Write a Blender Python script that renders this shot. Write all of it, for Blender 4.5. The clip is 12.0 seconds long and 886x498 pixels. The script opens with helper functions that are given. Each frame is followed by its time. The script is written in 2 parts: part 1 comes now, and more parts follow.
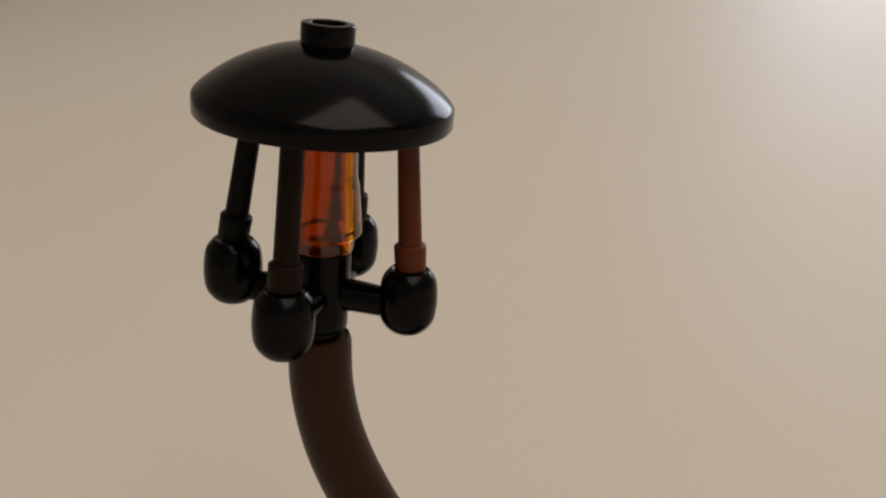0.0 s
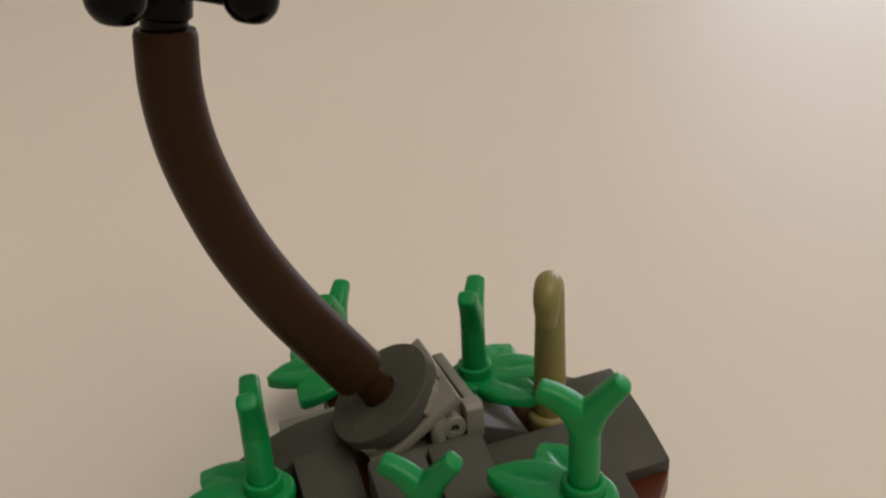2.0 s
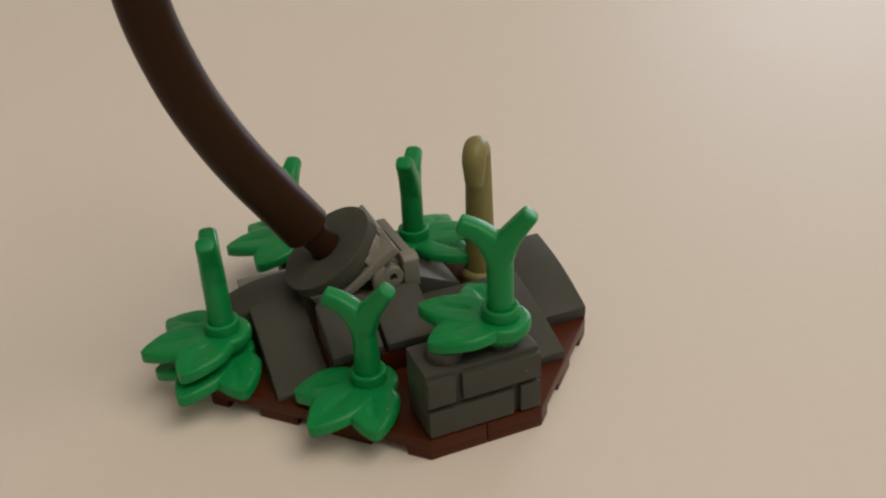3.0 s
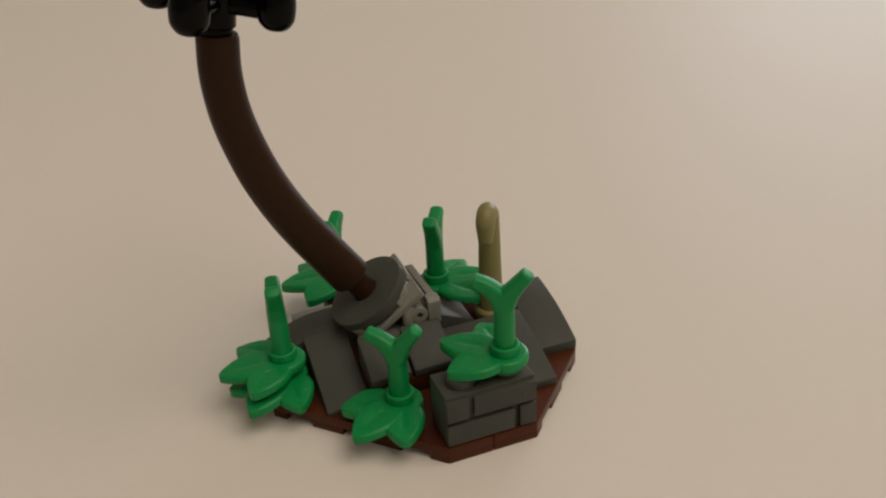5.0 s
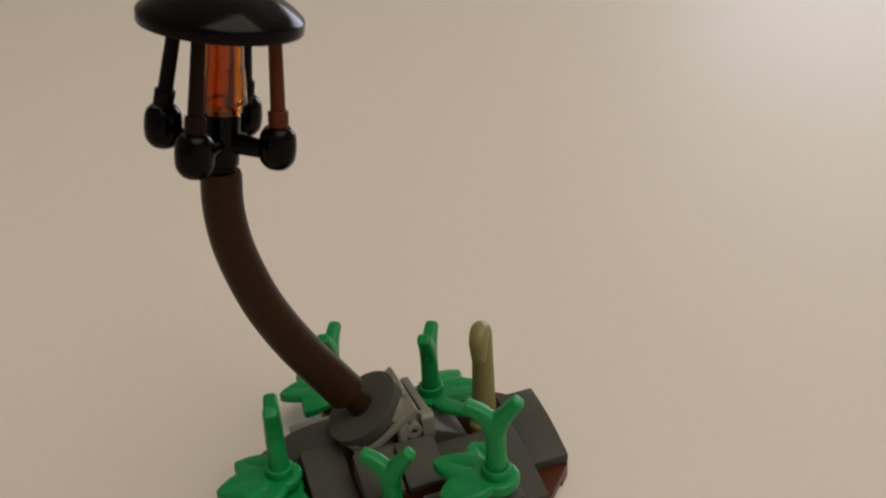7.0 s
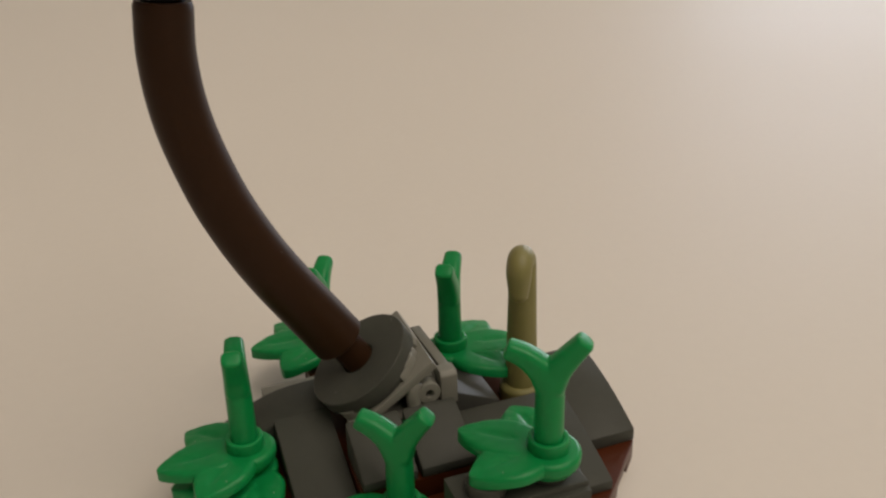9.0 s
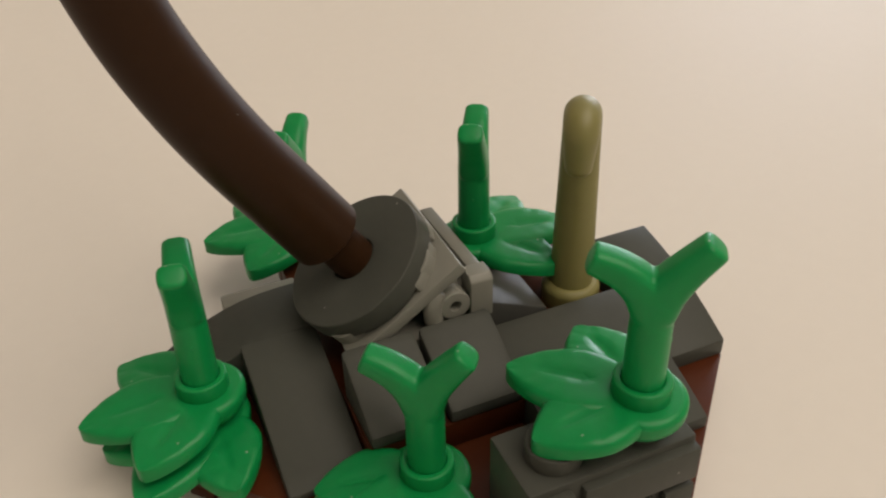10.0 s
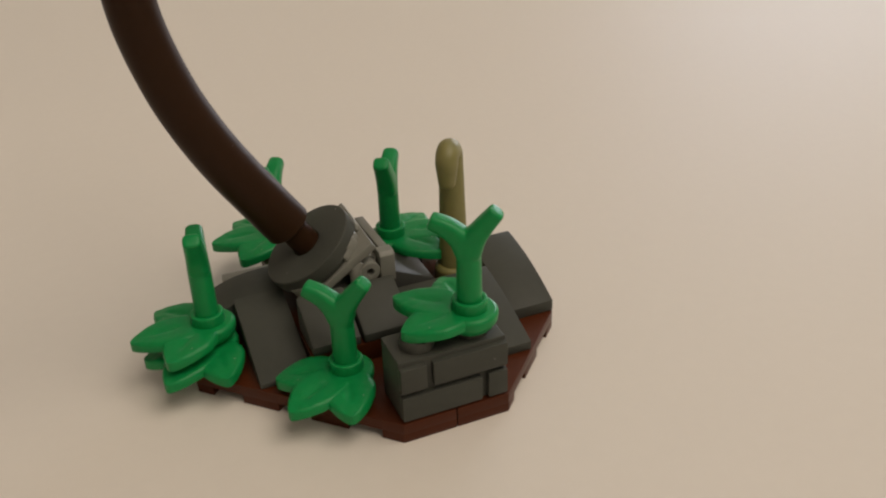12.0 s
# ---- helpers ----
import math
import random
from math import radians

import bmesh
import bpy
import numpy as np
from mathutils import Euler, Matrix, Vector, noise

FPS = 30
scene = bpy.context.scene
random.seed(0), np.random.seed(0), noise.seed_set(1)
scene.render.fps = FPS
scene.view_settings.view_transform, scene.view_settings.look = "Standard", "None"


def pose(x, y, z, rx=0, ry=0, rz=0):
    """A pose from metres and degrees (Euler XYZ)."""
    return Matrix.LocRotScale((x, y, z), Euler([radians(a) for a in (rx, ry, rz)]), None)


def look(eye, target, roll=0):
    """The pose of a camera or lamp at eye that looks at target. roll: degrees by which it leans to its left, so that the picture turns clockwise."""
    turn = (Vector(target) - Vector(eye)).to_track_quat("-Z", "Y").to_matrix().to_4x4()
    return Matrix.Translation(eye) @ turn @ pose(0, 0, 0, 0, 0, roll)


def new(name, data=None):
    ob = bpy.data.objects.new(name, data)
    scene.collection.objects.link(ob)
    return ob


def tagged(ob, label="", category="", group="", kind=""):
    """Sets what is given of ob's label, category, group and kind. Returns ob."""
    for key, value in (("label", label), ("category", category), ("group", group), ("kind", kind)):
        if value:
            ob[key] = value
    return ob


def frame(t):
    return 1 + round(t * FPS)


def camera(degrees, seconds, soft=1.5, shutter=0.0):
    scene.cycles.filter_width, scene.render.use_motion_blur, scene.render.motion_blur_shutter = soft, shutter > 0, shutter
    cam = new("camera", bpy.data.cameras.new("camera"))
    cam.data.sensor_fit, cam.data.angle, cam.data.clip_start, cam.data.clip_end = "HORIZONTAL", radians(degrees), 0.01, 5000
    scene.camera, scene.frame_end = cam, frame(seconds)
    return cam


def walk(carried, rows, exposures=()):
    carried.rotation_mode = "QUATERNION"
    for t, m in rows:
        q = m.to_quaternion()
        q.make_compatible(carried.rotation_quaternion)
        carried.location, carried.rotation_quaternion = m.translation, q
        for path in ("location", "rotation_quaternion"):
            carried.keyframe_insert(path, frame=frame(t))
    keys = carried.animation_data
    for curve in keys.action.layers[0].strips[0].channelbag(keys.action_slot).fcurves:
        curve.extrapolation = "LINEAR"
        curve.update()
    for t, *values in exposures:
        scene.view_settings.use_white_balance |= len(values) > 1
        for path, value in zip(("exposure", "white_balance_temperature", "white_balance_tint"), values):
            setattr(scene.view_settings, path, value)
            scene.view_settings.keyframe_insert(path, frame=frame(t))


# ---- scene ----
EXPO = [(0.0, 0.0), (2.5, 0.11), (5.0, 0.02), (5.6, 0.06), (6.5, -0.02), (7.2, 0.02), (9.0, 0.09), (9.5, 0.18), (10.0, 0.42), (10.6, 0.42), (11.5, 0.22), (12.0, 0.14)]
# ---- camera ----
cam = camera(53.4, 12.0, soft=2.1, shutter=0.25)
PATH = [
    (0, (-0.03973, -0.08169, 0.10658), (-0.03450, -0.06383, 0.09926), -5.05),
    (0.4, (-0.04110, -0.08227, 0.10219), (-0.03566, -0.06445, 0.09491), -4.62),
    (0.5, (-0.04101, -0.08186, 0.10091), (-0.03554, -0.06407, 0.09358), -4.50),
    (0.7, (-0.04161, -0.08180, 0.09887), (-0.03606, -0.06408, 0.09146), -4.40),
    (1, (-0.04076, -0.08235, 0.09537), (-0.03518, -0.06478, 0.08762), -3.83),
    (1.2, (-0.04007, -0.08417, 0.09326), (-0.03439, -0.06669, 0.08537), -3.86),
    (1.5, (-0.03782, -0.08839, 0.08929), (-0.03206, -0.07105, 0.08117), -3.64),
    (1.8, (-0.03618, -0.09115, 0.08616), (-0.03023, -0.07408, 0.07761), -3.12),
    (2, (-0.03434, -0.09515, 0.08422), (-0.02841, -0.07816, 0.07549), -3.25),
    (2.5, (-0.03388, -0.10359, 0.08173), (-0.02776, -0.08699, 0.07241), -3.02),
    (3, (-0.03627, -0.11327, 0.07935), (-0.03000, -0.09698, 0.06958), -2.80),
    (3.2, (-0.03853, -0.11427, 0.07969), (-0.03222, -0.09804, 0.06986), -2.69),
    (4.8, (-0.04314, -0.13442, 0.10102), (-0.03727, -0.11805, 0.09114), -2.99),
    (5, (-0.04392, -0.13467, 0.10140), (-0.03804, -0.11825, 0.09163), -3.01),
    (5.5, (-0.04635, -0.13248, 0.10701), (-0.04051, -0.11590, 0.09748), -3.01),
    (6, (-0.04902, -0.13219, 0.11928), (-0.04269, -0.11547, 0.11031), -2.67),
    (6.5, (-0.04869, -0.13205, 0.11998), (-0.04214, -0.11523, 0.11136), -2.38),
    (7, (-0.04168, -0.13457, 0.11362), (-0.03559, -0.11759, 0.10499), -2.84),
    (7.1, (-0.03945, -0.12797, 0.10483), (-0.03345, -0.11090, 0.09631), -2.98),
    (7.2, (-0.03778, -0.11802, 0.09515), (-0.03192, -0.10090, 0.08664), -3.09),
    (8.8, (-0.03800, -0.10158, 0.08107), (-0.03170, -0.08431, 0.07320), -1.71),
    (9, (-0.03594, -0.10275, 0.08177), (-0.02969, -0.08574, 0.07332), -1.69),
    (9.2, (-0.03310, -0.10337, 0.07800), (-0.02676, -0.08650, 0.06933), -1.89),
    (9.5, (-0.02619, -0.09074, 0.06987), (-0.01977, -0.07459, 0.05998), -2.09),
    (9.8, (-0.02767, -0.07472, 0.06773), (-0.02120, -0.05952, 0.05645), -1.94),
    (10, (-0.03062, -0.06970, 0.06804), (-0.02432, -0.05463, 0.05649), -1.73),
    (10.2, (-0.03117, -0.06923, 0.06869), (-0.02490, -0.05420, 0.05708), -1.66),
    (10.5, (-0.03151, -0.07046, 0.06862), (-0.02519, -0.05532, 0.05718), -1.59),
    (11, (-0.03097, -0.08401, 0.07043), (-0.02462, -0.06875, 0.05917), -1.60),
    (11.5, (-0.03305, -0.10185, 0.07890), (-0.02662, -0.08621, 0.06822), -2.09),
    (12, (-0.03709, -0.12031, 0.08245), (-0.03053, -0.10415, 0.07267), -2.16),
]
walk(cam, [(t, look(eye, target, roll)) for t, eye, target, roll in PATH], exposures=EXPO)

# ---- light: a cool window behind on one side, an unseen warm lamp added on the same side in front ----
world = bpy.data.worlds.new("world")
world.use_nodes = True
world.node_tree.nodes["Background"].inputs[0].default_value = (1.0, 0.92, 0.82, 1)
world.node_tree.nodes["Background"].inputs[1].default_value = 0.10
scene.world = world


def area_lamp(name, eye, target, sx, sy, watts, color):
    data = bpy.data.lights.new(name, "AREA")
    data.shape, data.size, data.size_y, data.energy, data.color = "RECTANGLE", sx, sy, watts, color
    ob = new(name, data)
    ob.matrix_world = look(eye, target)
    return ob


area_lamp("window_light", (3.1, 3.4, 0.95), (0.2, 0.0, 0.0), 3.4, 1.7, 101, (0.82, 0.88, 1.0))
# large warm area lamp added overhead, placed and sized to even out the brightness
area_lamp("added_warm_lamp", (0.75, -0.95, 2.3), (0.0, 0.0, 0.0), 2.3, 1.8, 36, (1.0, 0.872, 0.748))


# ---- materials ----
def material(name, color, rough=0.35, vary=0.06, bump=0.02, grain=900.0, blotch=60.0, spec=0.5, sss=0.0, uneven=1.0, dust=0.0):
    """A paint or plastic with fine grain, faint blotches and uneven gloss at real size."""
    m = bpy.data.materials.new(name)
    m.use_nodes = True
    nodes, links = m.node_tree.nodes, m.node_tree.links
    bsdf = nodes["Principled BSDF"]
    coord = nodes.new("ShaderNodeTexCoord")
    fine = nodes.new("ShaderNodeTexNoise")
    fine.inputs["Scale"].default_value, fine.inputs["Detail"].default_value = grain, 4
    wide = nodes.new("ShaderNodeTexNoise")
    wide.inputs["Scale"].default_value, wide.inputs["Detail"].default_value = blotch, 3
    info = nodes.new("ShaderNodeObjectInfo")
    for n in (fine, wide):
        links.new(coord.outputs["Object"], n.inputs["Vector"])
    both = nodes.new("ShaderNodeMath")
    both.operation = "ADD"
    links.new(fine.outputs["Fac"], both.inputs[0])
    links.new(wide.outputs["Fac"], both.inputs[1])
    third = nodes.new("ShaderNodeMath")
    third.operation = "MULTIPLY_ADD"
    links.new(info.outputs["Random"], third.inputs[0])
    third.inputs[1].default_value = 0.35
    links.new(both.outputs[0], third.inputs[2])
    ramp = nodes.new("ShaderNodeMapRange")
    ramp.inputs["From Min"].default_value, ramp.inputs["From Max"].default_value = 0.6, 1.75
    ramp.inputs["To Min"].default_value, ramp.inputs["To Max"].default_value = 1 - vary, 1 + vary
    links.new(third.outputs[0], ramp.inputs["Value"])
    mul = nodes.new("ShaderNodeVectorMath")
    mul.operation = "SCALE"
    mul.inputs[0].default_value = color
    links.new(ramp.outputs["Result"], mul.inputs["Scale"])
    paint = mul.outputs["Vector"]
    if dust:
        # sparse pale specks of dust, a tenth of a millimetre across
        cells = nodes.new("ShaderNodeTexVoronoi")
        cells.inputs["Scale"].default_value = 420.0
        links.new(coord.outputs["Object"], cells.inputs["Vector"])
        small = nodes.new("ShaderNodeMath")
        small.operation, small.inputs[1].default_value = "LESS_THAN", 0.055
        links.new(cells.outputs["Distance"], small.inputs[0])
        few = nodes.new("ShaderNodeMath")
        few.operation, few.inputs[1].default_value = "GREATER_THAN", 0.72
        links.new(cells.outputs["Color"], few.inputs[0])
        speck = nodes.new("ShaderNodeMath")
        speck.operation = "MULTIPLY"
        links.new(small.outputs[0], speck.inputs[0])
        links.new(few.outputs[0], speck.inputs[1])
        amount = nodes.new("ShaderNodeMath")
        amount.operation, amount.inputs[1].default_value = "MULTIPLY", dust
        links.new(speck.outputs[0], amount.inputs[0])
        mix = nodes.new("ShaderNodeMix")
        mix.data_type = "RGBA"
        mix.inputs["B"].default_value = (0.45, 0.43, 0.38, 1)
        links.new(amount.outputs[0], mix.inputs["Factor"])
        links.new(paint, mix.inputs["A"])
        paint = mix.outputs["Result"]
    links.new(paint, bsdf.inputs["Base Color"])
    gloss = nodes.new("ShaderNodeMapRange")
    gloss.inputs["From Min"].default_value, gloss.inputs["From Max"].default_value = 0.3, 0.7
    gloss.inputs["To Min"].default_value, gloss.inputs["To Max"].default_value = rough * (1 - 0.15 * uneven), rough * (1 + 0.2 * uneven)
    links.new(wide.outputs["Fac"], gloss.inputs["Value"])
    links.new(gloss.outputs["Result"], bsdf.inputs["Roughness"])
    bsdf.inputs["Specular IOR Level"].default_value = spec
    if sss:
        bsdf.inputs["Subsurface Weight"].default_value = sss
        bsdf.inputs["Subsurface Radius"].default_value = color
        bsdf.inputs["Subsurface Scale"].default_value = 0.0008
    if bump:
        b = nodes.new("ShaderNodeBump")
        b.inputs["Strength"].default_value, b.inputs["Distance"].default_value = bump, 0.0003
        links.new(both.outputs[0], b.inputs["Height"])
        links.new(b.outputs["Normal"], bsdf.inputs["Normal"])
    return m


TABLE = material("white_tabletop", (0.71, 0.66, 0.582), 0.53, 0.02, bump=0.0, grain=400, blotch=5, uneven=0.15)
WALL = material("cream_wall_paint", (0.80, 0.75, 0.675), 0.8, 0.03, bump=0.1, grain=300, blotch=3)
FLOOR = material("wooden_floor", (0.28, 0.17, 0.09), 0.5, 0.12, bump=0.1, grain=60, blotch=4)
LEG_WHITE = material("white_leg_paint", (0.78, 0.77, 0.74), 0.45, 0.03, grain=400, blotch=12)
DARK_GREY = material("dark_grey_plastic", (0.0605, 0.0625, 0.0515), 0.44, 0.08, bump=0.04, spec=0.15, dust=0.5)
GLOSS_GREY = material("glossy_grey_plastic", (0.052, 0.052, 0.046), 0.40, 0.12, bump=0.08, spec=0.22)
MID_GREY = material("light_grey_plastic", (0.205, 0.202, 0.170), 0.36, 0.06, bump=0.03, spec=0.3)
GREEN = material("green_plastic", (0.004, 0.235, 0.057), 0.35, 0.09, bump=0.05, sss=0.15, spec=0.27, dust=0.45)
BROWN = material("reddish_brown_plastic", (0.069, 0.0172, 0.0055), 0.34, 0.10, bump=0.04, spec=0.18)
DARK_BROWN = material("dark_brown_plastic", (0.0285, 0.0120, 0.0044), 0.40, 0.08, bump=0.03, spec=0.13, dust=0.3)
ROD_BROWN = material("chestnut_brown_plastic", (0.094, 0.0215, 0.0056), 0.40, 0.08, bump=0.02, spec=0.16)
DEEP_BROWN = material("deep_brown_plastic", (0.0125, 0.0058, 0.0034), 0.45, 0.08, bump=0.02, spec=0.08)
OLIVE = material("olive_plastic", (0.21, 0.19, 0.062), 0.52, 0.06, bump=0.02, sss=0.1)
BLACK = material("black_plastic", (0.0015, 0.0014, 0.0014), 0.17, 0.05, bump=0.01, spec=0.105, dust=0.2)
MATT_BLACK = material("matt_black_plastic", (0.004, 0.0038, 0.0036), 0.45, 0.05, bump=0.02, spec=0.1)
AMBER = bpy.data.materials.new("clear_amber_plastic")
AMBER.use_nodes = True
amber = AMBER.node_tree.nodes["Principled BSDF"]
amber.inputs["Base Color"].default_value = (0.58, 0.185, 0.005, 1)
amber.inputs["Transmission Weight"].default_value = 1.0
amber.inputs["Roughness"].default_value = 0.12
amber.inputs["IOR"].default_value = 1.5
amber.inputs["Specular IOR Level"].default_value = 0.3

MM = 0.001


# ---- mesh helpers: shapes are drawn in millimetres ----
def part(name, bm, mat, parent=None, label="", at=None, angle=38):
    """Links a bmesh in millimetres as one mesh object, smooth but for its sharp edges."""
    bmesh.ops.scale(bm, vec=(MM, MM, MM), verts=bm.verts)
    bmesh.ops.recalc_face_normals(bm, faces=bm.faces)
    me = bpy.data.meshes.new(name)
    bm.to_mesh(me)
    bm.free()
    me.polygons.foreach_set("use_smooth", [True] * len(me.polygons))
    me.set_sharp_from_angle(angle=radians(angle))
    me.materials.append(mat)
    ob = new(name, me)
    if parent:
        ob.parent = parent
    if at is not None:
        ob.matrix_basis = at
    if label:
        ob["label"] = label
    return ob


def mm(x, y, z, rx=0, ry=0, rz=0):
    return pose(x * MM, y * MM, z * MM, rx, ry, rz)


def bevelled(bm, size, segments=2, edges=None, least=25):
    es = edges if edges is not None else [e for e in bm.edges if e.is_manifold and e.calc_face_angle(0) > radians(least)]
    if size and es:
        bmesh.ops.bevel(bm, geom=es, offset=size, segments=segments, profile=0.6, affect="EDGES", clamp_overlap=True)
    return bm


def box(x0, x1, y0, y1, z0, z1, bevel=0.25, bm=None):
    own = bmesh.new()
    bmesh.ops.create_cube(own, size=1)
    bmesh.ops.scale(own, vec=(x1 - x0, y1 - y0, z1 - z0), verts=own.verts)
    bmesh.ops.translate(own, vec=((x0 + x1) / 2, (y0 + y1) / 2, (z0 + z1) / 2), verts=own.verts)
    bevelled(own, bevel)
    return merged(bm, own)


def merged(bm, own):
    if bm is None:
        return own
    me = bpy.data.meshes.new("piece")
    own.to_mesh(me)
    own.free()
    bm.from_mesh(me)
    bpy.data.meshes.remove(me)
    return bm


def slab(outline, z0, z1, bevel=0.25, bm=None):
    """A flat piece with the given outline, from z0 to z1."""
    own = bmesh.new()
    low = [own.verts.new((x, y, z0)) for x, y in outline]
    face = own.faces.new(low)
    up = bmesh.ops.extrude_face_region(own, geom=[face])
    bmesh.ops.translate(own, vec=(0, 0, z1 - z0), verts=[v for v in up["geom"] if isinstance(v, bmesh.types.BMVert)])
    bmesh.ops.recalc_face_normals(own, faces=own.faces)
    bevelled(own, bevel)
    return merged(bm, own)


def prism(profile, width, bevel=0.25):
    """A profile of (run, height) drawn in y and z, stretched over width in x from 0."""
    bm = bmesh.new()
    ring = [bm.verts.new((0, r, h)) for r, h in profile]
    face = bm.faces.new(ring)
    up = bmesh.ops.extrude_face_region(bm, geom=[face])
    bmesh.ops.translate(bm, vec=(width, 0, 0), verts=[v for v in up["geom"] if isinstance(v, bmesh.types.BMVert)])
    bmesh.ops.recalc_face_normals(bm, faces=bm.faces)
    return bevelled(bm, bevel)


def turned(profile, n=40, bm=None):
    """A solid of revolution about z from a profile of (radius, height)."""
    own = bmesh.new()
    rings = []
    for r, h in profile:
        if r < 1e-6:
            rings.append([own.verts.new((0, 0, h))])
        else:
            rings.append([own.verts.new((r * math.cos(2 * math.pi * i / n), r * math.sin(2 * math.pi * i / n), h)) for i in range(n)])
    for a, b in zip(rings, rings[1:]):
        for i in range(n):
            j = (i + 1) % n
            quad = [a[i % len(a)], a[j % len(a)], b[j % len(b)], b[i % len(b)]]
            seen = list(dict.fromkeys(quad))
            if len(seen) > 2:
                own.faces.new(seen)
    return merged(bm, own)


def rounded(points, size=0.2, steps=3):
    """A profile whose inner corners are rounded off."""
    out = [points[0]]
    for a, b, c in zip(points, points[1:], points[2:]):
        a, b, c = Vector(a), Vector(b), Vector(c)
        s = min(size, (a - b).length * 0.45, (c - b).length * 0.45)
        p, q = b + (a - b).normalized() * s, b + (c - b).normalized() * s
        for i in range(steps + 1):
            k = i / steps
            v = p.lerp(b, k).lerp(b.lerp(q, k), k)
            out.append((v.x, v.y))
    return out + [points[-1]]


def tube(path, radii, n=20, squash=None, bm=None, square=1.0):
    """A bar along a path of points, closed at its ends: round, or with squarer sides where square is under 1."""
    own = bmesh.new()
    pts = [Vector(p) for p in path]
    rings, side = [], None
    for i, p in enumerate(pts):
        d = (pts[min(i + 1, len(pts) - 1)] - pts[max(i - 1, 0)]).normalized()
        if side is None:
            side = d.orthogonal().normalized() if squash is None else (Vector(squash[0]) - d * d.dot(Vector(squash[0]))).normalized()
        side = (side - d * side.dot(d)).normalized()
        other = d.cross(side)
        flat = 1.0 if squash is None else squash[1][min(i, len(squash[1]) - 1)]
        ring = []
        for k in range(n):
            c, d = math.cos(2 * math.pi * k / n), math.sin(2 * math.pi * k / n)
            c, d = math.copysign(abs(c) ** square, c), math.copysign(abs(d) ** square, d)
            ring.append(own.verts.new(p + radii[i] * (side * c + other * flat * d)))
        rings.append(ring)
    for a, b in zip(rings, rings[1:]):
        for k in range(n):
            own.faces.new((a[k], a[(k + 1) % n], b[(k + 1) % n], b[k]))
    own.faces.new(rings[0][::-1])
    own.faces.new(rings[-1])
    return merged(bm, own)


def capped(path, radii, steps=4, bulge=0.7):
    """Adds a rounded cap at the far end of a bar's path."""
    a, b = Vector(path[-2]), Vector(path[-1])
    d, r = (b - a).normalized(), radii[-1]
    for i in range(1, steps + 1):
        k = math.pi / 2 * i / steps
        path.append(tuple(b + d * r * bulge * math.sin(k)))
        radii.append(max(r * math.cos(k), 0.05))
    return path, radii


def thing(name, label, category, at=None, group="", kind=""):
    ob = new(name)
    ob.empty_display_size = 0.004
    if at is not None:
        ob.matrix_basis = at
    return tagged(ob, label, category, group, kind)


# ---- setting: a big white table in a closed room ----
X0, X1, Y0, Y1 = -3.6, 5.2, -3.0, 3.65


def structure(name, bm, mat, label, category):
    return tagged(part(name, bm, mat), label, category, kind="structure")


structure("tabletop", box(-2600, 4200, -1000, 3150, -28, 0, 3), TABLE, "smooth warm white tabletop with a faint sheen", "table top")
for x in (-2500, 4100):
    for y in (-900, 3050):
        structure("table_leg", box(x - 30, x + 30, y - 30, y + 30, -740, -28, 3), LEG_WHITE, "white square metal table leg on the floor", "table leg")
structure("floor", box(X0 * 1000, X1 * 1000, Y0 * 1000, Y1 * 1000, -800, -740, 0), FLOOR, "brown wooden floor under the table", "floor")
structure("ceiling", box(X0 * 1000, X1 * 1000, Y0 * 1000, Y1 * 1000, 3000, 3080, 0), WALL, "plain cream painted ceiling", "ceiling")
structure("wall_west", box(X0 * 1000 - 120, X0 * 1000, Y0 * 1000, Y1 * 1000, -800, 3080, 0), WALL, "plain cream painted wall", "wall")
structure("wall_east", box(X1 * 1000, X1 * 1000 + 120, Y0 * 1000, Y1 * 1000, -800, 3080, 0), WALL, "plain cream painted wall", "wall")
structure("wall_south", box(X0 * 1000 - 120, X1 * 1000 + 120, Y0 * 1000 - 120, Y0 * 1000, -800, 3080, 0), WALL, "plain cream painted wall", "wall")
structure("wall_north", box(X0 * 1000 - 120, X1 * 1000 + 120, Y1 * 1000, Y1 * 1000 + 120, -800, 3080, 0), WALL, "plain cream painted wall behind the table", "wall")

# ---- brown base: an octagon of four cut-corner plates, eight studs across ----
base = thing("base_plate", "reddish-brown octagonal toy base of four joined plates standing on the table", "toy base")


def wedge(w, d, cut):
    """A plate w by d, from the corner at 0, 0, whose far corner is cut back by cut; the cut edge is notched below."""
    g = 0.06
    bm = slab([(g, g), (w, g), (w, d - cut), (w - cut, d), (g, d)], 1.35, 3.2, 0.18)
    box(g, 1.6, g, d - 1.0, 0, 1.5, 0.12, bm)
    box(g, w - 1.0, g, 1.6, 0, 1.5, 0.12, bm)
    box(w - 1.5, w, g, d - cut, 0, 1.5, 0.12, bm)
    box(g, w - cut, d - 1.5, d, 0, 1.5, 0.12, bm)
    s = 2 ** 0.5
    count = round(cut / 8)
    marks = [0.0] + [v for k in range(count) for v in ((8 * k + 2.4) * s, (8 * k + 6.1) * s)] + [cut * s]
    for a, b in zip(marks[::2], marks[1::2]):
        p, q = Vector((w - cut, d)) + Vector((a, -a)) / s, Vector((w - cut, d)) + Vector((b, -b)) / s
        n = Vector((-1.3, -1.3))
        slab([p, q, q + n, p + n], 0, 1.5, 0.12, bm)
    return bm


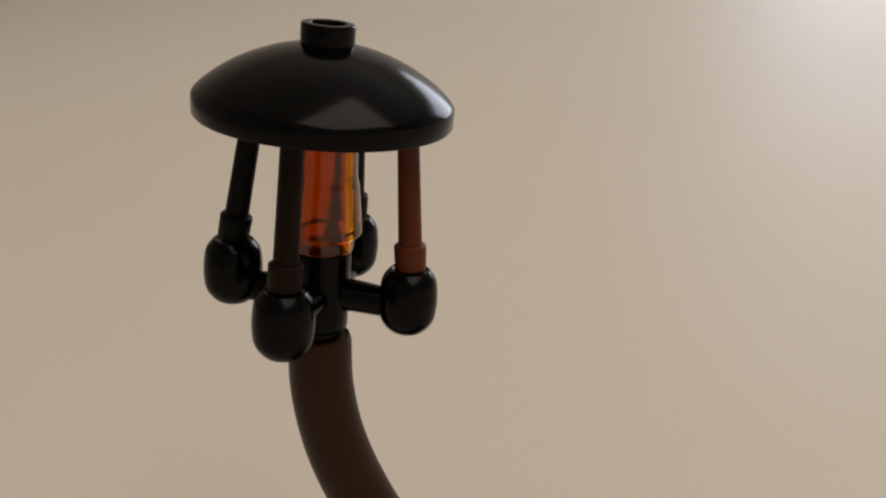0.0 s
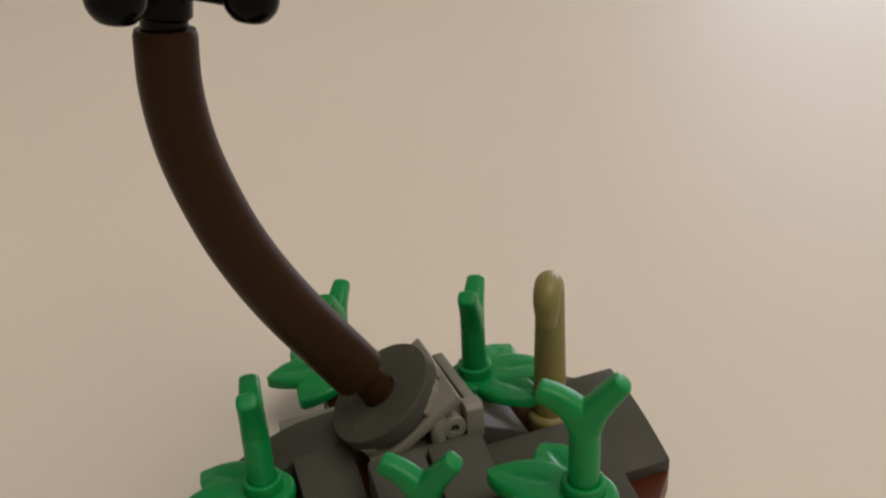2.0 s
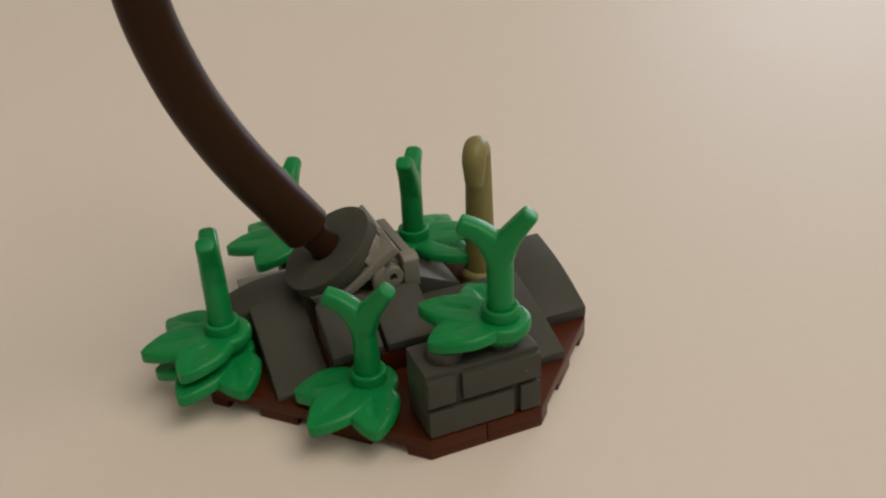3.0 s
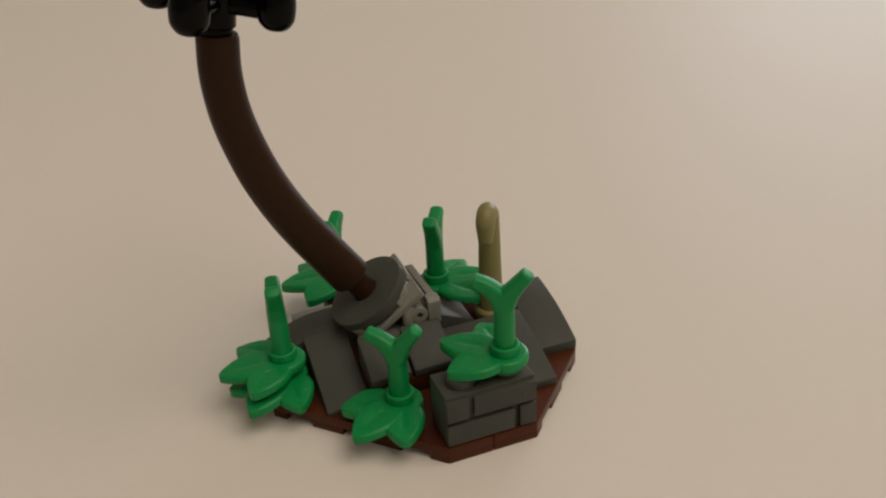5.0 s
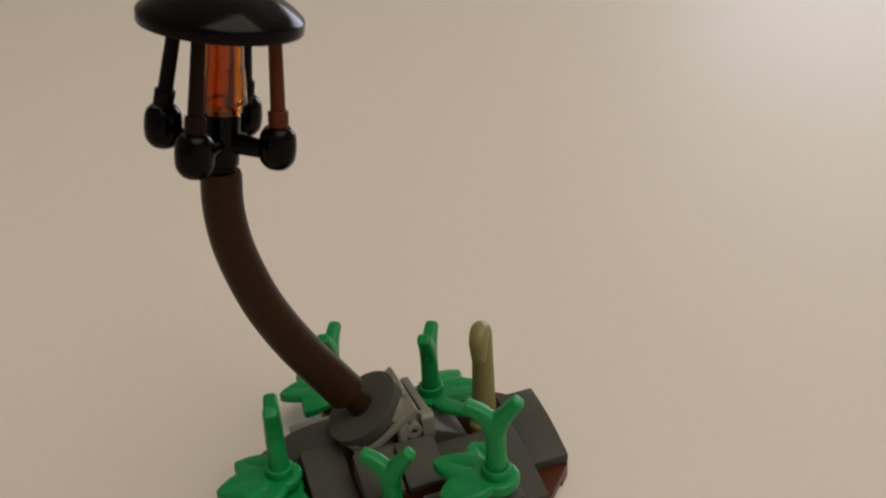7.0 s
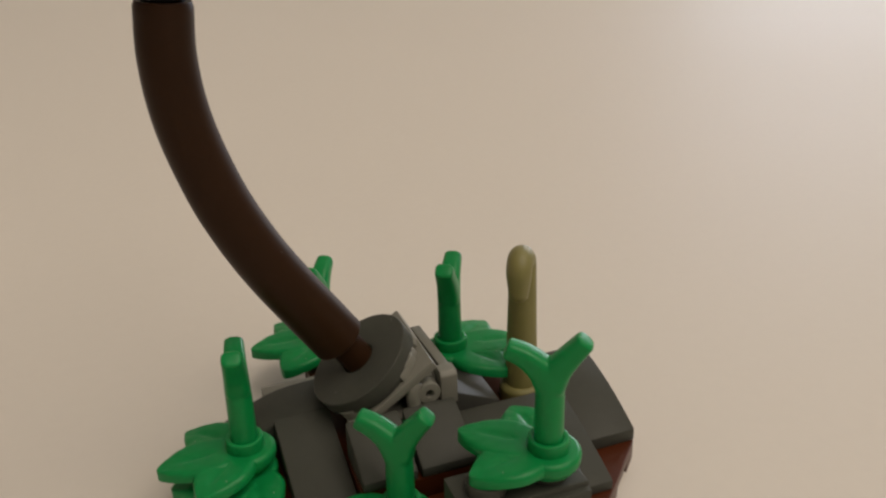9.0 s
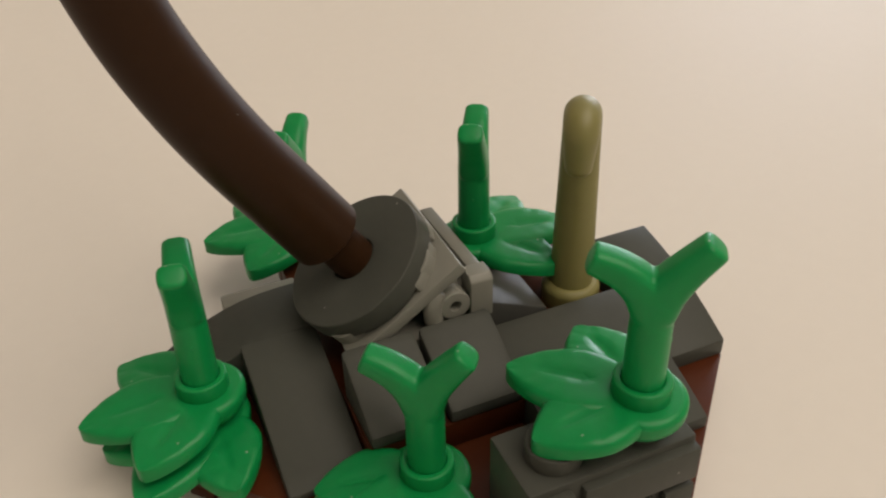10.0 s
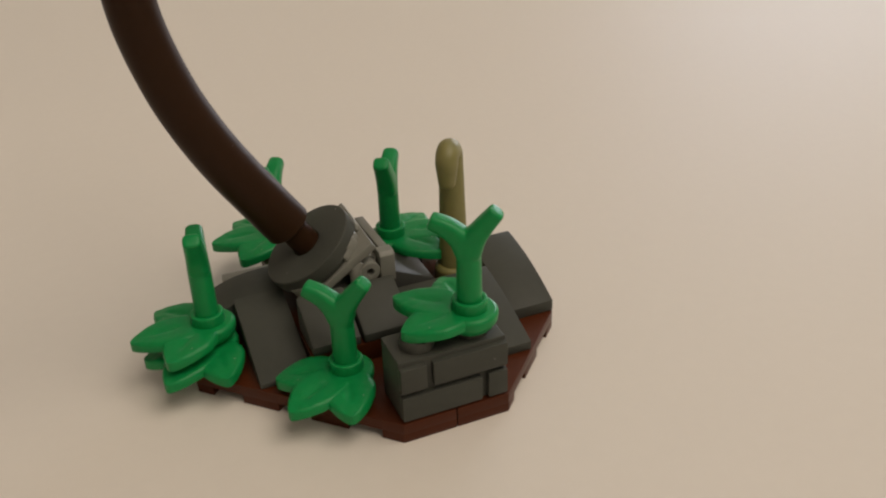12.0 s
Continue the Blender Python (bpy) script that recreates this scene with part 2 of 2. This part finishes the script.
part("plate", wedge(32, 32, 24), BROWN, base, at=mm(0, 0, 0, 0, 0, 180))
part("plate", wedge(32, 24, 16), BROWN, base, at=mm(0, 0, 0, 0, 0, -90))
part("plate", wedge(24, 16, 8), BROWN, base)
part("plate", wedge(24, 32, 24), BROWN, base, at=mm(0, 0, 0, 0, 0, 90))
part("riser_plate", box(-15.9, 7.9, -15.9, 15.7, 3.2, 6.4, 0.2), BROWN, base)
part("riser_plate", box(8.0, 15.9, -7.9, 7.9, 3.2, 6.4, 0.2), BROWN, base)
part("riser_plate", slab([(-15.9, 15.8), (-8.1, 15.8), (-8.1, 23.2), (-12.5, 23.2), (-15.9, 18)], 3.2, 6.4, 0.2), BROWN, base)
part("riser_plate", box(-23.9, -16.0, 0.1, 7.9, 3.2, 6.4, 0.2), BROWN, base)


def stud(parent, x, y, z, mat=DARK_GREY):
    return part("stud", turned(rounded([(0, 0), (2.42, 0), (2.42, 1.7), (0, 1.7)], 0.15), 28), mat, parent, at=mm(x, y, z))


# ---- grey slopes ----
def slope(name, label, at, width, run, low, high, mat=DARK_GREY, bulge=0.0, lip=1.1, bevel=0.28):
    """A sloping brick: its low lip at y = 0, its back at y = run; low and high are heights over its foot at z = 0."""
    top = []
    steps = 8 if bulge else 1
    for i in range(steps + 1):
        k = i / steps
        top.append((k * run, lip + (high - lip) * (k + bulge * math.sin(math.pi * k))))
    prof = [(0, low), *top, (run, low)]
    ob = part(name, prism(prof, width, bevel), mat, at=at)
    return tagged(ob, label, "toy brick", group="grey slope bricks")


slope("slope_brick", "dark grey plastic slope brick beside the leafy stack on the base", mm(-23.92, -16, 3.2), 7.84, 16, 0, 6.4, bulge=0.03, lip=0.9)
slope("slope_brick", "dark grey small cheese-shaped slope brick under the hinge", mm(-15.75, -16, 6.4), 7.5, 8, 0, 5.9, lip=1.5, bulge=0.035, bevel=0.5)
slope("slope_brick", "dark grey small cheese-shaped slope brick under the hinge", mm(-7.8, -16, 6.4), 7.7, 8, 0, 5.9, lip=1.5, bulge=0.035, bevel=0.5)
slope("curved_slope_brick", "dark grey wide curved slope brick behind the masonry brick", mm(0.08, -24, 3.2), 15.84, 16, 0, 6.4, bulge=0.10, lip=1.5)
slope("curved_slope_brick", "dark grey curved slope brick at the rim of the base", mm(16.25, -16, 3.2), 7.84, 16, 0, 7.1, bulge=0.17, lip=2.0)
slope("slope_brick", "shiny dark grey slope brick between hinge and horn", mm(6.8, -7.95, 6.4, 0, 0, 90), 7.9, 6.7, 0, 6.3, GLOSS_GREY, lip=3.3)
slope("curved_slope_brick", "dark grey curved slope brick at the rim of the base", mm(-32, 7.95, 3.2, 0, 0, -90), 7.9, 16, 0, 6.4, bulge=0.30, lip=1.2)


def block(name, label, mat, *extent):
    return tagged(part(name, box(*extent), mat), label, "toy brick")


block("brick", "light grey plain brick carrying the hinge", MID_GREY, -13.6, 0, -7.9, 7.9, 6.42, 10.6)
block("brick", "dark grey plain brick under the rear leaves", DARK_GREY, 0.1, 7.9, 0.1, 7.9, 6.42, 9.6)
block("plate", "light grey plate edge showing under the rear leaves", MID_GREY, -23.9, -15.6, 8.1, 10.4, 3.2, 8.5)

# ---- masonry brick at the front ----
masonry = thing("masonry_brick", "dark grey toy brick with a raised masonry pattern on its face", "toy brick", mm(0, -32, 3.2))
part("body", box(-7.9, 7.9, 0.85, 7.9, 0, 9.6, 0.35), DARK_GREY, masonry)
for x0, x1, z0, z1 in ((-7.9, -4.1, 4.95, 8.85), (-3.2, 7.9, 5.05, 8.85), (-7.9, 4.0, 0.3, 4.2), (4.9, 7.9, 0.3, 4.4)):
    part("brick", box(x0, x1, 0.0, 1.5, z0, z1, 0.3), DARK_GREY, masonry)
for x in (-4, 4):
    stud(masonry, x, 4, 9.55)

# ---- hinge, square plate and round tile, leaning back by 45 degrees ----
hinge = thing("hinge_brick", "light grey hinge brick with its pin, holding the tilted plate", "toy hinge", mm(0, 0, 12.7))
part("body", box(-5.4, -0.6, -6.4, 7.8, -2.1, 0.6, 0.2), MID_GREY, hinge)
part("wall", prism([(-7.8, -1.5), (-7.8, 2.6), (-7.2, 3.2), (7.2, 2.6), (7.8, 2.0), (7.8, -1.5)], 1.5, 0.3), MID_GREY, hinge, at=mm(-1.15, 0, 0))
part("pillar", prism([(-8.0, -1.5), (-8.0, 2.9), (-7.4, 3.5), (-5.6, 3.5), (-5.6, -1.5)], 2.4, 0.16), MID_GREY, hinge, at=mm(-1.95, 0, 0))
part("pin", turned(rounded([(0.62, 0), (1.62, 0), (1.62, 14.5), (0.62, 14.5), (0.62, 0)], 0.18), 28), MID_GREY, hinge, at=mm(-3.6, -7.9, 0.7, -90))
part("finger", tube([(-5.7, -7.2, -0.8), (-5.8, -7.2, 0.6), (-5.6, -7.2, 1.7), (-4.9, -7.2, 2.5)], [1.0, 1.0, 0.95, 0.6], 16), MID_GREY, hinge)
part("knuckle", box(-5.6, -2.4, -6.2, 6.5, 0.0, 2.6, 0.7), MID_GREY, hinge)

LEAN_BACK = mm(-11.3, 0, 16.5, 0, -34, 0)
plate = thing("tilted_plate", "light grey square plate tilted back on the hinge", "toy plate", LEAN_BACK)
part("plate", box(-6.3, 7.9, -7.8, 7.8, -4.4, -3.1, 0.25), MID_GREY, plate)
part("under_rim", box(1.5, 6.2, -6.0, 6.0, -5.9, -4.3, 0.3), MID_GREY, plate)
for x, y in ((4, 4), (4, -4), (-4, 4), (-4, -4)):
    stud(plate, x, y, -3.4, MID_GREY)
for a0, a1, top in ((-66, -27, -1.9), (-21, 2, -2.3)):
    turns = [radians(a0 + (a1 - a0) * i / 8) for i in range(9)]
    arc = [(7.9 * math.cos(a), 7.9 * math.sin(a)) for a in turns] + [(6.6 * math.cos(a), 6.6 * math.sin(a)) for a in reversed(turns)]
    part("clip", slab(arc, -3.4, top, 0.3), MID_GREY, plate)
tile = thing("round_tile", "dark grey round tile with a hole, tilted back below the post", "toy tile", LEAN_BACK)
part("disc", turned(rounded([(2.4, 0.0), (2.4, -2.4), (7.8, -2.4), (7.8, 0.0), (2.4, 0.0), (2.4, -2.4)], 0.2), 72), DARK_GREY, tile)
part("foot_ring", turned(rounded([(6.2, -2.3), (6.2, -3.05), (7.3, -3.05), (7.3, -2.3), (6.2, -2.3)], 0.1), 60), DARK_GREY, tile)

# ---- the bent post ----
post = thing("lantern_post", "dark brown tapered bent plastic post rising out of the round tile", "lamp post", mm(-13.6, 0, 20.1))


def glide(points, steps=10):
    """A smooth line through the points."""
    p = [Vector(v) for v in points]
    p = [p[0] * 2 - p[1], *p, p[-1] * 2 - p[-2]]
    out = []
    for a, b, c, d in zip(p, p[1:], p[2:], p[3:]):
        for i in range(steps):
            k = i / steps
            out.append(0.5 * (2 * b + (c - a) * k + (2 * a - 5 * b + 4 * c - d) * k * k + (3 * b - a - 3 * c + d) * k ** 3))
    return out + [p[-2]]


bend = glide([(-16.2, -0.4, 46.6), (-16.7, -0.35, 40.4), (-16.2, -0.3, 33.9), (-14.6, -0.25, 27.2), (-12.1, -0.2, 20.25), (-7.75, -0.1, 11.8), (-0.08, 0, -0.06)])
rad = [3.25 + 0.47 * (i / (len(bend) - 1)) ** 1.5 for i in range(len(bend))]
lead = (bend[-1] - bend[-2]).normalized()
bend, rad = [*bend[:-1], bend[-1] - lead * 0.3, bend[-1]], [*rad, rad[-1] - 0.3]
rad[0] -= 0.2
part("tube", tube(bend, rad, 40), DARK_BROWN, post)
part("neck", tube([-lead * 1.0, lead * 1.0, lead * 9.5], [2.3, 2.28, 2.25], 36), DARK_BROWN, post)

# ---- lantern ----
lantern = thing("lantern", "black toy lantern with four rods round an amber cone", "lantern", mm(-29.83, -0.4, 66.9, 1.4, 9.5, 0))
part("socket", turned(rounded([(0, -0.6), (2.4, -0.6), (2.4, 0.9), (2.85, 1.1), (2.85, 4.2), (2.9, 4.4), (2.9, 9.2), (0, 9.2)], 0.25), 40), BLACK, lantern)
ARM = 8.9
for k in range(4):
    turn_by, tilt, dip = ((-26.5, 5, 0.2), (58, 4, 1.9), (157, 8.5, 1.2), (-122.5, 4, 0.1))[k]
    c, s = math.cos(radians(turn_by)), math.sin(radians(turn_by))
    part("arm", tube([(c * 1.5, s * 1.5, 4.6), (c * 3.5, s * 3.5, 4.6), (c * (ARM - 1), s * (ARM - 1), 4.3)], [1.75, 1.6, 1.45], 20), BLACK, lantern)
    ball = part("ball", turned(rounded([(0, 1.0), (1.6, 1.05), (2.75, 2.4), (2.95, 4.6), (2.7, 6.7), (1.9, 7.7), (1.55, 7.5), (0, 7.4)], 1.2, 6), 36), BLACK, lantern, at=mm(c * ARM, s * ARM, dip + 0.35))
    mat = (ROD_BROWN, MATT_BLACK, MATT_BLACK, DEEP_BROWN)[k]
    lean = mm(c * ARM, s * ARM, 8.3 + dip, s * tilt, -c * tilt, 0)
    rod = part("rod", tube([(0, 0, 0), (0, 0, 2), (0, 0, 15.4)], [1.18, 1.16, 1.0], 22), mat, lantern, ("chestnut brown rod", "black rod", "black rod", "dark brown rod")[k], at=lean)
    part("collar", turned(rounded([(0, -0.3), (1.52, -0.3), (1.58, 2.2), (1.1, 2.35), (0, 2.35)], 0.2), 28), mat, rod)

part("amber_cone", turned(rounded([(2.3, 9.3), (3.1, 9.3), (3.1, 10.6), (3.85, 11.0), (3.8, 11.6), (3.35, 16.0), (3.15, 16.5), (2.95, 23.4), (1.9, 23.4), (2.3, 9.3)], 0.25), 32), AMBER, lantern, "clear amber stacked cone")

roof = part("roof", turned(rounded(
    [(0, 25.4), (6.0, 24.4), (10.6, 21.6), (11.2, 20.9), (12.05, 20.9)], 0.3)[:-1]
    + [(11.9, 20.9), (12.05, 21.1), (12.05, 22.6)] + [(r, 22.75 + 4.95 * (1 - (r / 12.0) ** 2) ** 0.85) for r in (11.95, 11.7, 11.2, 10.5, 9.6, 8.6, 7.5, 6.3, 5.0, 3.7, 2.4, 1.2, 0.0)], 72), BLACK, lantern, at=mm(-0.25, 0.9, 1.4, 2.2, 0.0, 0), angle=50)
part("open_stud", turned(rounded([(1.6, 27.2), (1.6, 29.45), (2.48, 29.45), (2.48, 26.9), (1.6, 26.9), (1.6, 27.2)], 0.22), 40), BLACK, roof)
part("stud_floor", turned([(0, 28.2), (1.65, 28.2), (1.65, 27.8), (0, 27.8)], 24), BLACK, roof)


# ---- leafy plants ----
def leaf_mesh(length, droop, width=7.5):
    """A thick blunt leaf along +x from the hub, slightly arched, with a sunken midrib and faint side veins."""
    bm = bmesh.new()
    n, m = 36, 16
    rows = []
    for i in range(n + 1):
        k = math.sin(math.pi / 2 * i / n)
        full = 0.80 + 0.20 * math.sin(math.pi / 2 * min(1, k / 0.38))
        taper = 1 - 0.63 * max(0.0, (k - 0.40) / 0.60) ** 1.5
        half = width / 2 * full * taper * max(1 - k ** 7, 0) ** 0.5
        x = 1.6 + length * k
        row = []
        for j in range(m + 1):
            v = -1 + 2 * j / m
            y = v * max(half, 0.04)
            arch = 0.30 * math.sin(math.pi * k) - droop * k ** 2.0
            crown = 0.10 * v * v - 0.55 * v ** 10
            rib = -0.34 * math.exp(-(v / 0.14) ** 2) * min(1, max(0, (k - 0.2) * 6)) * min(1, max(0, (0.78 - k) * 6))
            phase = (length * k / 1.9 - 0.9 * abs(v)) % 1.0 - 0.5
            vein = -0.11 * math.exp(-(phase / 0.17) ** 2) * abs(v) * (1 - v ** 6) * min(1, max(0, (k - 0.25) * 5))
            row.append((x, y, arch + crown + rib + vein))
        rows.append(row)
    top = [[bm.verts.new(p) for p in row] for row in rows]
    low = [[bm.verts.new((p[0], p[1] * 0.96, p[2] - 1.3 + 0.25 * (abs(-1 + 2 * j / m)) ** 3)) for j, p in enumerate(row)] for row in rows]
    for i in range(n):
        for j in range(m):
            bm.faces.new((top[i][j], top[i][j + 1], top[i + 1][j + 1], top[i + 1][j]))
            bm.faces.new((low[i][j], low[i + 1][j], low[i + 1][j + 1], low[i][j + 1]))
        bm.faces.new((top[i][0], top[i + 1][0], low[i + 1][0], low[i][0]))
        bm.faces.new((top[i][m], low[i][m], low[i + 1][m], top[i + 1][m]))
    for i in (0, n):
        for j in range(m):
            bm.faces.new((top[i][j], top[i][j + 1], low[i][j + 1], low[i][j]) if i else (top[i][j + 1], top[i][j], low[i][j], low[i][j + 1]))
    return bm


leaf_data = {}


def leaf_plate(parent, heading, z=0.0, spread=46):
    """A round hub with a hollow stud and three leaves that fan out round the heading."""
    hub = part("leaf_hub", turned(rounded([(0, 0), (2.6, 0), (3.2, 0.5), (3.9, 1.5), (3.95, 2.7), (3.5, 3.1), (0, 3.1)], 0.4), 36), GREEN, parent, at=mm(0, 0, z))
    part("ring", turned(rounded([(1.75, 0.2), (1.75, 1.75), (2.45, 1.75), (2.5, 0), (1.75, 0), (1.75, 0.2)], 0.22), 36), GREEN, hub, at=mm(0, 0, 2.95))
    for k in (-1, 0, 1):
        at = mm(0, 0, 3.05, 0, 0, heading + spread * k)
        length, droop = (8.6, 0.8) if k else (9.9, 0.45)
        if length in leaf_data:
            leaf = new("leaf", leaf_data[length])
            leaf.parent, leaf.matrix_basis = hub, at
        else:
            leaf_data[length] = part("leaf", leaf_mesh(length, droop), GREEN, hub, at=at, angle=70).data
    return hub


def fork_mesh():
    """A round bar that forks into two blunt, slightly tapered branches."""
    bm = tube([(0, 0, -1.9), (0, 0, 3), (0, 0, 7.6), (0.1, 0, 8.6)], [1.75, 1.75, 1.7, 1.65], 24)
    low = glide([(0, 0, 7.4), (-1.1, 0, 9.3), (-2.8, 0, 10.7), (-5.0, 0, 11.6)], 5)
    high = glide([(0, 0, 7.4), (0.9, 0, 9.5), (2.2, 0, 11.4), (3.85, 0, 13.5)], 5)
    for way in (low, high):
        count = len(way)
        thin = [1.10 - 0.24 * i / (count - 1) for i in range(count)]
        way, radii = capped([tuple(v) for v in way], [1.66 - 0.36 * i / (count - 1) for i in range(count)], 3, 0.12)
        tube(way, radii, 24, ((0, 1, 0), thin), bm, 0.62)
    return bm


fork_first = []


def forked_stem(parent, z, heading, lean):
    """A forked stem standing in the hub's ring."""
    at = mm(0, 0, z, *lean, heading)
    if fork_first:
        stem = new("forked_stem", fork_first[0].data)
        stem.parent, stem.matrix_basis = parent, at
    else:
        stem = part("forked_stem", fork_mesh(), GREEN, parent, at=at, angle=180)
        fork_first.append(stem)
    web = stem.modifiers.new("web", "REMESH")
    web.mode, web.voxel_size, web.use_smooth_shade = "VOXEL", 0.0002, True
    even = stem.modifiers.new("even", "SMOOTH")
    even.factor, even.iterations = 0.5, 9
    part("moulding_mark", turned([(0, 0.16), (0.12, 0.14), (0.22, 0.05), (0.24, -0.2)], 12), GREEN, stem, at=mm(1.62, 0, 4.4, 0, 90, 0))
    return stem


def plant(x, y, z, leaves, fork, label, stem_lean=(0, 0), lift=0.0, spread=46):
    p = thing("leafy_plant", label, "toy plant", mm(x, y, z), group="green leafy plants on the base")
    for i, heading in enumerate(leaves):
        leaf_plate(p, heading, 3.2 * i, spread)
    forked_stem(p, 3.2 * len(leaves) + lift, fork, stem_lean)
    return p


plant(4, -28, 13.5, [136], -34, "green plastic three-leaf plant with a forked stem on the masonry brick", lift=1.3)
plant(-12, -20, 3.2, [210], -38, "green plastic three-leaf plant with a forked stem at the base's edge", lift=1.0)
plant(-28.4, -4.1, 3.2, [226, 180], -99, "green plastic plant of two stacked leaf plates with a forked stem", stem_lean=(0, -5), lift=1.2)
plant(4, 4, 9.6, [-8], -120, "green plastic three-leaf plant with a forked stem beside the horn", lift=0.8, spread=44)
plant(-12, 20, 6.4, [174], -120, "green plastic three-leaf plant half hidden behind the post", lift=-0.6)

# ---- olive horn ----
horn = thing("curled_horn", "olive green plastic horn with a curled-over tip, standing in the base", "toy horn", mm(12, -4, 6.2))
part("collar", turned(rounded([(0, 0), (3.1, 0), (3.2, 2.4), (2.7, 3.0), (0, 3.0)], 0.3), 36), OLIVE, horn)
path, radii = [], []
for i in range(12):
    k = i / 11
    path.append((0, 0, 2.5 + 19.5 * k))
    radii.append(2.35 - 0.45 * k)
hx, hy = math.cos(radians(-124)), math.sin(radians(-124))
for i in range(1, 13):
    a = math.pi * i / 12
    out = 1.7 * (1 - math.cos(a))
    path.append((hx * out, hy * out, 22.0 + 1.5 * math.sin(a)))
    radii.append(1.9 - 0.15 * i / 12)
for i in range(1, 5):
    path.append((hx * (3.4 + 0.05 * i), hy * (3.4 + 0.05 * i), 22.0 - 0.75 * i))
    radii.append(1.75 - 0.1 * i)
path, radii = capped(path, radii)
part("curl", tube(path, radii, 28), OLIVE, horn)
